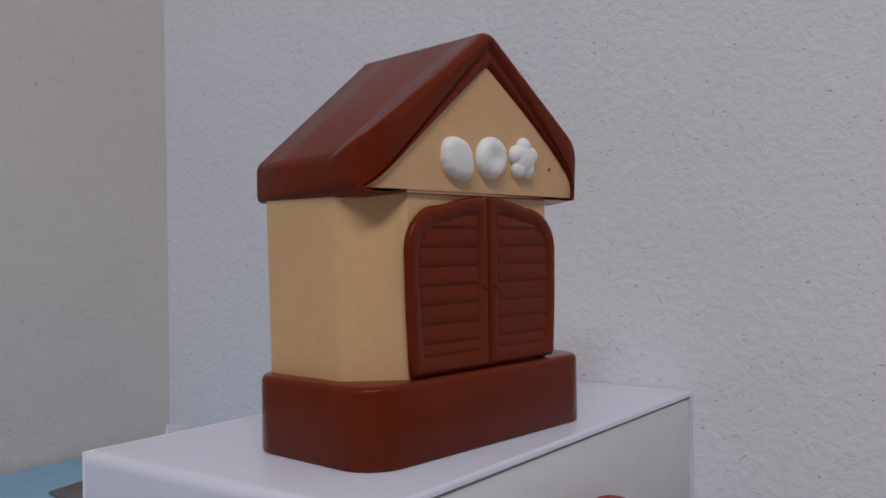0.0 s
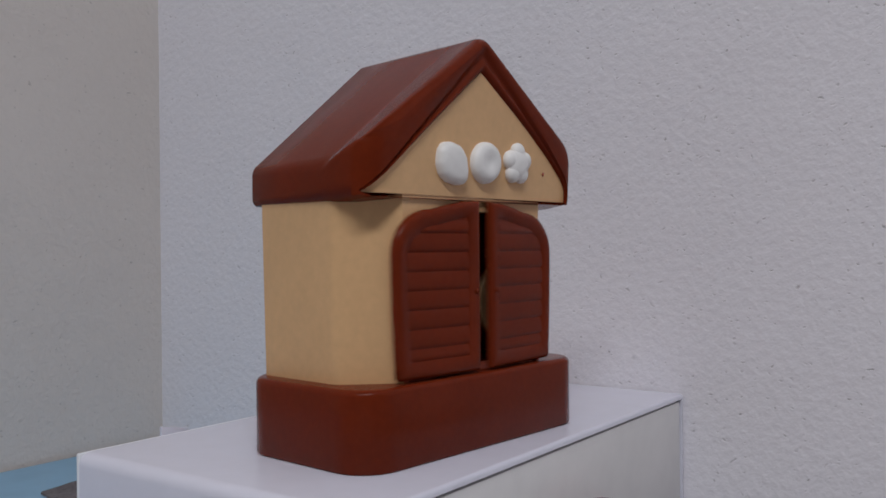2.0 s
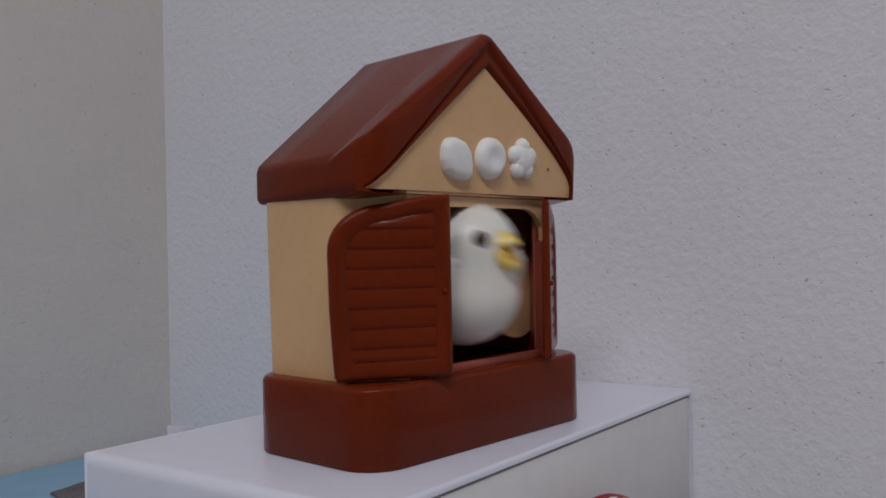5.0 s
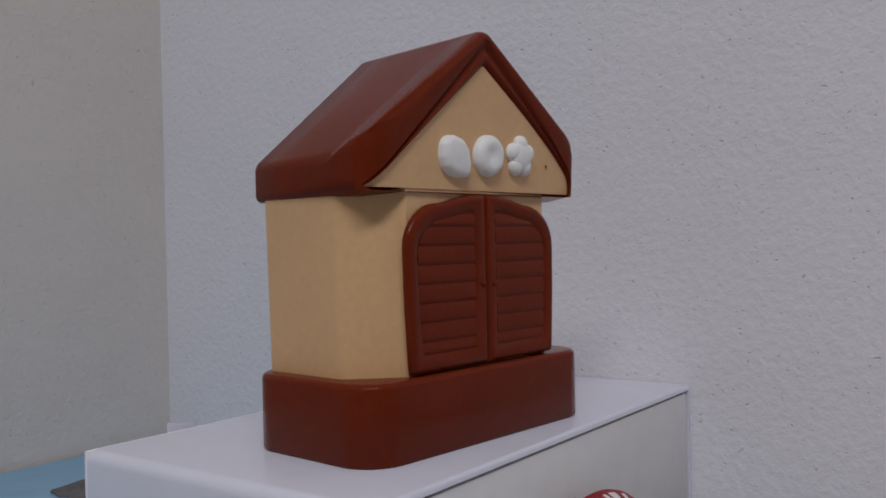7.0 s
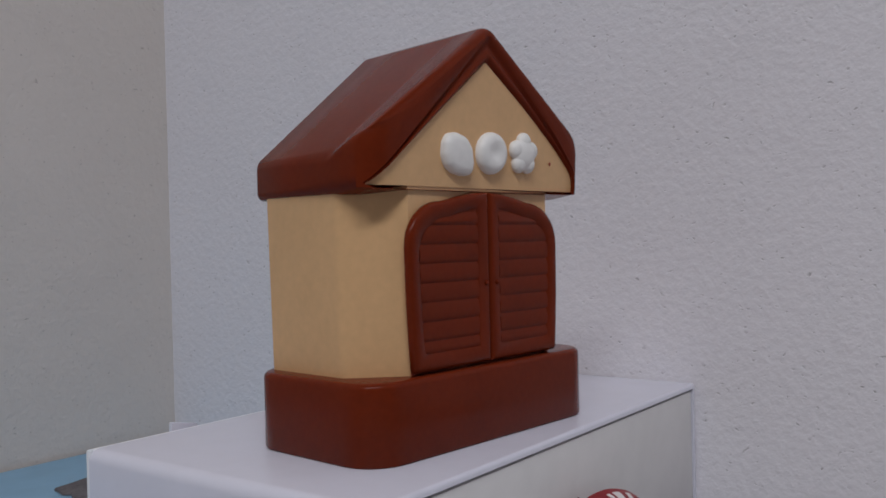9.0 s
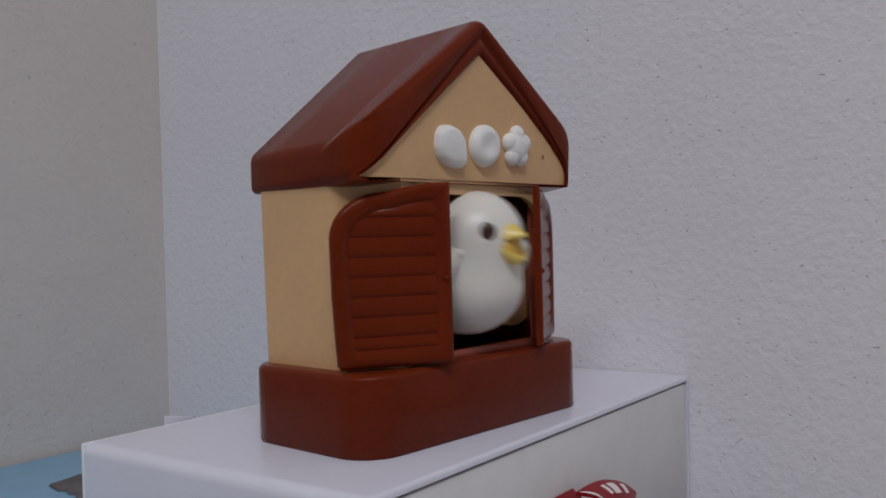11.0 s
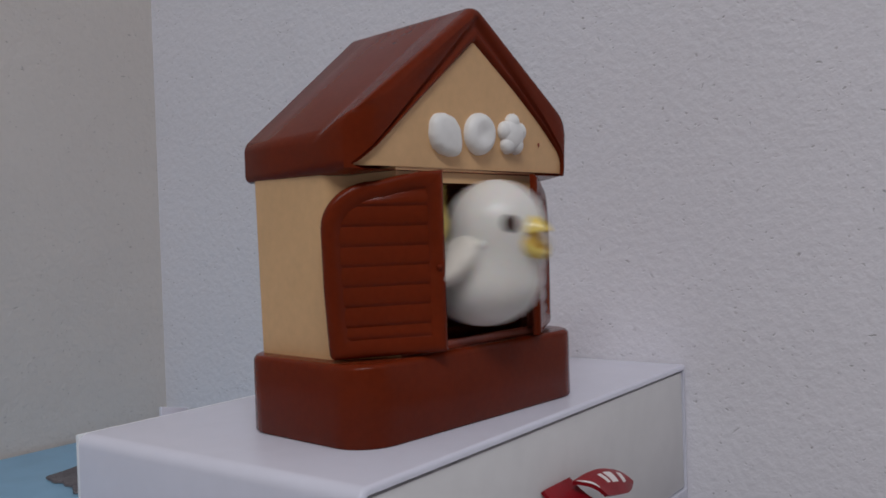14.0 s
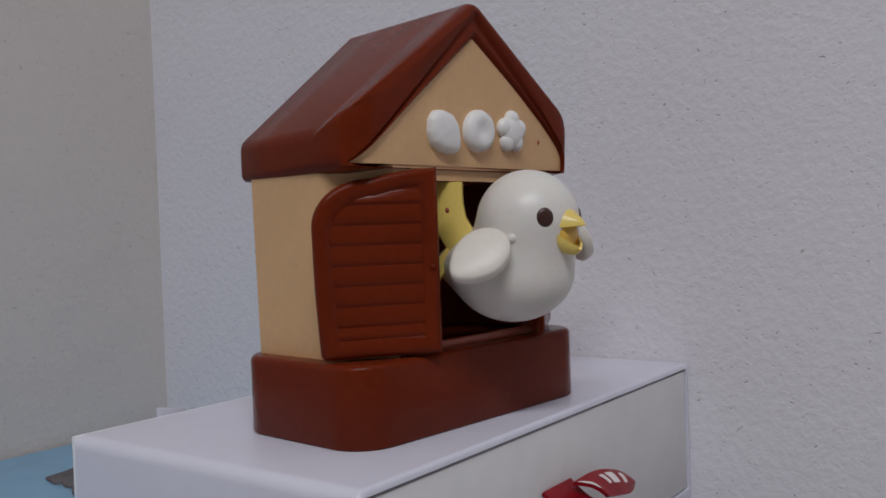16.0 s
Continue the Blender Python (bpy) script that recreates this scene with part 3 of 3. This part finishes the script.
def door(side):
    """side 1: the leaf on the -x side; -1: its mirror image."""
    def put(x, z, y):
        return (x + side * PX, y - PY, z)
    b = bmesh.new()
    rings = []
    for y, inset in ((DOOR_Y + 0.0022, 0.0), (DOOR_Y + 0.0013, 0.0), (DOOR_Y + 0.0006, 0.0003), (DOOR_Y + 0.0001, 0.0011), (DOOR_Y, 0.0020), (DOOR_Y + 0.0002, 0.0031), (DOOR_Y + 0.0006, 0.0042), (DOOR_Y + 0.0012, 0.0050), (DOOR_Y + 0.0022, 0.0050)):
        rings.append([b.verts.new(put(p.x, p.y, y)) for p in door_line(inset, side)])
    rings.append(rings[0])
    for r1, r2 in zip(rings, rings[1:]):
        for i in range(len(r1)):
            j = (i + 1) % len(r1)
            b.faces.new((r1[i], r1[j], r2[j], r2[i]))
    leaf = part("door", b, BROWN, house, "reddish brown louvred door with a rounded shoulder", 40)
    b = bmesh.new()
    poly = door_line(0.0040, side)
    if side < 0:
        poly = poly[::-1]
    poly = poly[::-1]
    loft(b, poly, [(DOOR_Y + 0.0012, 0), (DOOR_Y + 0.0022, 0)], put)
    part("back_panel", b, BROWN, leaf, "", 30)
    # overlapping slats, each thicker at its lower edge
    pitch, z, first = 0.00535, DZ0 + 0.0046, 0.0036
    while z < DZ1 - 0.0085:
        z1 = min(z + (first or pitch), DZ1 - 0.0058)
        def left_at(h):
            top = DZ1 - 0.0028 - 0.0046
            rz, rx = 0.0125 - 0.0028, 0.0150 - 0.0028
            x = DOOR_W - 0.0047
            if h > top - rz:
                k = min(1.0, (h - top + rz) / rz)
                x -= rx * (1 - math.sqrt(max(0.0, 1 - k * k)))
            return -x + 0.0010 * max(0.0, (0.048 - h) / 0.022)
        b = bmesh.new()
        vs = []
        for h, y in ((z, DOOR_Y + 0.0012), (z + 0.0004, DOOR_Y + 0.0009), (z + 0.0011, DOOR_Y + 0.00072), (z + 0.5 * (z1 - z), DOOR_Y + 0.0007), (z1 - 0.0011, DOOR_Y + 0.0009), (z1 - 0.0003, DOOR_Y + 0.0011), (z1, DOOR_Y + 0.0012)):
            vs.append([b.verts.new(put(side * x, h, y)) for x in (left_at(h), -0.0049)])
        for a, c in zip(vs, vs[1:]):
            b.faces.new((a[0], a[1], c[1], c[0]))
        for k in (0, 1):
            b.faces.new([v[k] for v in vs])
        b.faces.new((vs[0][0], vs[0][1], vs[-1][1], vs[-1][0]))
        part("slat", b, BROWN, leaf, "", 60)
        z, first = z1, None
    b = bmesh.new()
    ellipsoid(b, put(side * -0.0024, 0.0462, DOOR_Y - 0.0001), (0.0008, 0.0007, 0.0008), None, 10, 8)
    part("knob", b, BROWN, leaf)
    return leaf


door_a, door_b = door(1), door(-1)

bm = bmesh.new()
loft(bm, [Vector((0.0143 * math.cos(a), 0.0143 * math.sin(a))) for a in [2 * math.pi * k / 40 for k in range(40)]], [(-0.0008, 0.0004), (-0.0004, 0), (0.0008, 0)], upright)
disc = part("round_plate", bm, CREAM, house, "cream plastic disc of the mechanism", 40)

# ---------------------------------------------------------------- toy chick
CY, CZ = -0.0364, 0.0424
chick = tagged(new("toy_chick"), "ivory plastic toy chick popping out of the toy house", "toy bird")


def blob(p):
    """Smooth union of head, body and tail; negative inside."""
    def ell(c, r):
        q = Vector(((p.x - c[0]) / r[0], (p.y - c[1]) / r[1], (p.z - c[2]) / r[2]))
        return (q.length - 1) * min(r)
    def smin(a, b, k):
        h = max(k - abs(a - b), 0) / k
        return min(a, b) - h * h * k / 4
    d = smin(ell((0, -0.0062, 0.0150), (0.0144, 0.0144, 0.0144)), ell((0, -0.0004, 0.0010), (0.0162, 0.0178, 0.0142)), 0.0052)
    return smin(d, ell((0, 0.0160, 0.0034), (0.0080, 0.0105, 0.0060)), 0.0080)


bm = bmesh.new()
bmesh.ops.create_uvsphere(bm, u_segments=64, v_segments=48, radius=1)
heart = Vector((0, -0.0015, 0.0060))
for v in bm.verts:
    way, d = v.co.normalized(), 0.05
    while d > 0 and blob(heart + way * d) > 0:
        d -= 0.0004
    lo, hi = max(d, 0), d + 0.0004
    for _ in range(8):
        m = (lo + hi) / 2
        if blob(heart + way * m) > 0:
            hi = m
        else:
            lo = m
    v.co = heart + way * lo
part("body", bm, CHICK, chick, "smooth ivory plastic body", 0).data.shade_smooth()


def surface(way, start):
    d = 0.03
    way = Vector(way).normalized()
    while d > 0 and blob(Vector(start) + way * d) > 0:
        d -= 0.00005
    return Vector(start) + way * d, way


HEAD = (0, -0.0062, 0.0150)
for sx in (-1, 1):
    p, way = surface((sx * 0.575, -0.82, 0.06), HEAD)
    b = bmesh.new()
    ellipsoid(b, p - way * 0.0003, (0.0024, 0.0026, 0.0007), way.to_track_quat("Z", "Y").to_matrix().to_4x4(), 20, 10)
    part("eye", b, EYE, chick, "dark brown painted eye")


def beak(name, z_base, tip, half_w, up, down):
    """A short beak half, swept from a rounded root to its tip."""
    b = bmesh.new()
    root, tip = Vector((0, -0.0180, z_base)), Vector(tip)
    rings = []
    for k in range(7):
        f = k / 6
        c = root.lerp(tip, f)
        g = (1 - f) ** 0.8 + 0.04
        rings.append([b.verts.new(c + Vector((half_w * g * math.cos(a), 0, (up if math.sin(a) > 0 else down) * g * math.sin(a)))) for a in [2 * math.pi * i / 16 for i in range(16)]])
    for r1, r2 in zip(rings, rings[1:]):
        for i in range(16):
            b.faces.new((r1[i], r1[(i + 1) % 16], r2[(i + 1) % 16], r2[i]))
    b.faces.new(rings[0][::-1])
    b.faces.new(rings[-1])
    part(name, b, YELLOW, chick, "bright yellow open beak", 50)


beak("upper_beak", 0.0128, (0, -0.0250, 0.0134), 0.0054, 0.0064, -0.0004)


def scoop(u, v):
    """The lower beak: a bowl that narrows to a lifted tip."""
    a, g = (u - 0.5) * math.pi, max(0.02, 1 - v) ** 0.45
    return (0.0050 * g * math.sin(a), -0.0182 - 0.0046 * v, 0.0120 - 0.0040 * v - 0.0056 * g * math.cos(a))


b = bmesh.new()
sheet(b, scoop, 12, 8, 0.0007)
part("lower_beak", b, YELLOW, chick, "bright yellow scooped lower beak", 50)
# back of the mouth, its shade put into a deeper yellow
b = bmesh.new()
ellipsoid(b, (0, -0.0196, 0.0106), (0.0044, 0.0012, 0.0042), None, 16, 10)
part("mouth", b, MOUTH_SHADED, chick)

wings = []
for sx in (-1, 1):
    # the wing spreads back and down from a root beside the neck
    root, axis, out = Vector((sx * 0.0150, -0.0100, 0.0114)), Vector((sx * 0.78, 0.50, -0.54)).normalized(), Vector((sx * 0.86, -0.32, 0.44))
    if sx > 0:
        root += Vector((0.0010, -0.0010, 0.0034))
    out = (out - axis * out.dot(axis)).normalized()
    wide = axis.cross(out)
    b = bmesh.new()
    bmesh.ops.create_uvsphere(b, u_segments=40, v_segments=24, radius=1)
    for v in b.verts:
        a, w, h = v.co.z, v.co.x, math.copysign(abs(v.co.y) ** 0.34, v.co.y)
        f = (a + 1) / 2
        # broad and round at the shoulder, drawn out to a blunt point, a slab with a soft rim
        width = 0.0074 * (1 - 0.34 * f ** 3)
        v.co = axis * (0.0184 * f) + wide * (w * width + sx * 0.0012 * f * f) + out * (h * 0.0023 - 0.0008 * (w * w + 0.6 * a * a))
    wing = part("wing", b, WING, chick, "flared ivory plastic wing", 0)
    wing.data.shade_smooth()
    wings.append((sx, root, wing))
    b = bmesh.new()
    ellipsoid(b, root + Vector((sx * -0.0024, -0.0002, -0.0008)), (0.0016, 0.0016, 0.0016), None, 16, 10)
    part("shoulder_pin", b, CHICK, chick)

# yellow swing arm inside the house, behind the chick
def strap(b, pts, half_w, half_t, x):
    """A flat bar along pts (y, z), turned about its upright to face the door opening."""
    def turned(y, z, t):
        q = (y - 0.014) * 0.80
        return Vector((x - 0.50 * q + 0.86 * t, 0.0105 + 0.86 * q + 0.50 * t, z))
    rows = []
    for k, (y, z) in enumerate(pts):
        d = (Vector(pts[min(k + 1, len(pts) - 1)]) - Vector(pts[max(k - 1, 0)])).normalized()
        rows.append([b.verts.new(turned(y + d.y * half_w * i, z - d.x * half_w * i, j * half_t)) for i, j in ((-1, -0.6), (-0.85, -1), (0.85, -1), (1, -0.6), (1, 0.6), (0.85, 1), (-0.85, 1), (-1, 0.6))])
    for r1, r2 in zip(rows, rows[1:]):
        for i in range(8):
            b.faces.new((r1[i], r1[(i + 1) % 8], r2[(i + 1) % 8], r2[i]))
    b.faces.new(rows[0][::-1])
    b.faces.new(rows[-1])


b = bmesh.new()
strap(b, [(0.0060, 0.0040), (0.0120, 0.0062), (0.0172, 0.0098), (0.0205, 0.0145), (0.0218, 0.0200), (0.0220, 0.0240), (0.0220, 0.0271)], 0.0056, 0.0016, -0.0052)
strap(b, [(0.0200, 0.0080), (0.0240, 0.0040), (0.0280, 0.0000)], 0.0024, 0.0014, -0.0052)
swing_arm = part("swing_arm", b, YELLOW, house, "curved yellow plastic swing arm", 45)
# solid beads, their dark colour standing for the shade in two holes
b = bmesh.new()
ellipsoid(b, (-0.0095, 0.0153, 0.0190), (0.0006, 0.0008, 0.0009), None, 10, 6)
part("pin_hole", b, BROWN_IN_LIT, swing_arm)
b = bmesh.new()
ellipsoid(b, (-0.0064, 0.0222, 0.0040), (0.0006, 0.0008, 0.0009), None, 10, 6)
part("screw_hole", b, DARK, chick)


# ---------------------------------------------------------------- what moves
# seconds and how far the chick is out (0 shut, 1 fully out), and where they differ, the doors
OPENING = [(0.0, 0), (0.12, 0), (0.2, 0.09), (0.3, 0.40), (0.4, 0.60, 0.80), (0.5, 0.89), (0.6, 1), (0.7, 0.97), (0.8, 1), (1.3, 1), (1.4, 0.88), (1.5, 0.57, 0.93), (1.6, 0.17, 0.15), (1.7, 0),
           (1.9, 0), (2.0, 0.09), (2.1, 0.42), (2.2, 0.76, 0.90), (2.3, 0.96), (2.4, 1), (2.5, 0.985), (2.6, 1), (3.1, 1), (3.2, 0.86, 1), (3.3, 0.50, 0.97), (3.4, 0.05, 0.08), (3.5, 0),
           (3.75, 0), (3.8, 0.10), (3.9, 0.43), (4.0, 0.78, 0.90), (4.1, 1), (4.2, 0.985), (4.3, 1), (4.85, 1), (4.95, 0.85, 1), (5.05, 0.5, 0.9), (5.15, 0.08), (5.25, 0),
           (5.5, 0), (5.57, 0.10), (5.67, 0.43), (5.77, 0.77), (5.87, 1), (5.97, 0.985), (6.07, 1), (6.6, 1), (6.7, 0.93), (6.8, 0.57, 0.83), (6.9, 0.15, 0.14), (7.0, 0),
           (7.2, 0), (7.3, 0.09), (7.4, 0.40), (7.5, 0.79, 0.91), (7.6, 1), (7.7, 0.98), (7.8, 0.985), (7.9, 1), (8.3, 1), (8.4, 0.95), (8.5, 0.77, 0.97), (8.6, 0.46, 0.62), (8.7, 0.02), (8.8, 0),
           (9.0, 0), (9.1, 0.30), (9.2, 0.58, 0.78), (9.3, 0.86), (9.4, 1), (9.5, 0.985), (9.6, 1), (10.15, 1), (10.25, 0.86, 1), (10.35, 0.5, 0.9), (10.45, 0.06), (10.55, 0),
           (10.75, 0), (10.85, 0.28), (10.95, 0.62), (11.05, 0.85), (11.15, 1), (11.3, 0.985), (11.4, 1), (13.0, 1), (13.1, 0.99), (13.2, 0.78, 0.97), (13.3, 0.44, 0.66), (13.4, 0.01), (13.5, 0),
           (13.7, 0), (13.8, 0.28), (13.9, 0.58, 0.87), (14.0, 0.84), (14.1, 1), (14.2, 0.975), (14.3, 0.985), (14.4, 1), (16.0, 1)]


def motions():
    def door_part(s, given=None):
        return given if given is not None else float(np.interp(s, (0, 0.1, 0.4, 0.65, 0.88, 1), (0, 0.12, 0.58, 0.80, 0.95, 1)))
    def back(s):
        return float(np.interp(s, (0, 0.4, 0.6, 0.75, 0.88, 1), (0.040, 0.0360, 0.0290, 0.0185, 0.0075, 0)))
    def nose_up(s):
        return float(np.interp(s, (0, 0.4, 0.57, 0.75, 0.88, 1), (42, 32, 22, 6, 1, 0)))
    walk(door_a, [(t, pose(-PX, PY, 0, 0, 0, -DOOR_TURN * door_part(s, *d))) for t, s, *d in OPENING])
    walk(door_b, [(t, pose(PX, PY, 0, 0, 0, DOOR_TURN * door_part(s, *d))) for t, s, *d in OPENING])
    walk(disc, [(t, pose(0.0295 + 0.0030 * s, -0.0100, 0.0415)) for t, s, *d in OPENING])
    walk(swing_arm, [(t, pose(0, CY + 0.70 * back(s), CZ)) for t, s, *d in OPENING])
    def fold(s):
        return float(np.interp(s, (0, 0.6, 0.87, 0.96, 1), (52, 52, 42, 10, 0)))
    def drop(s):
        return float(np.interp(s, (0, 0.4, 0.6, 0.78, 0.9, 1), (0, 0, -0.0005, -0.002, -0.0012, 0)))
    for sx, root, wing in wings:
        walk(wing, [(t, pose(*root, 0, 0, sx * fold(s))) for t, s, *d in OPENING])
    walk(chick, [(t, pose(0, CY + back(s), CZ + drop(s), -nose_up(s))) for t, s, *d in OPENING])


motions()
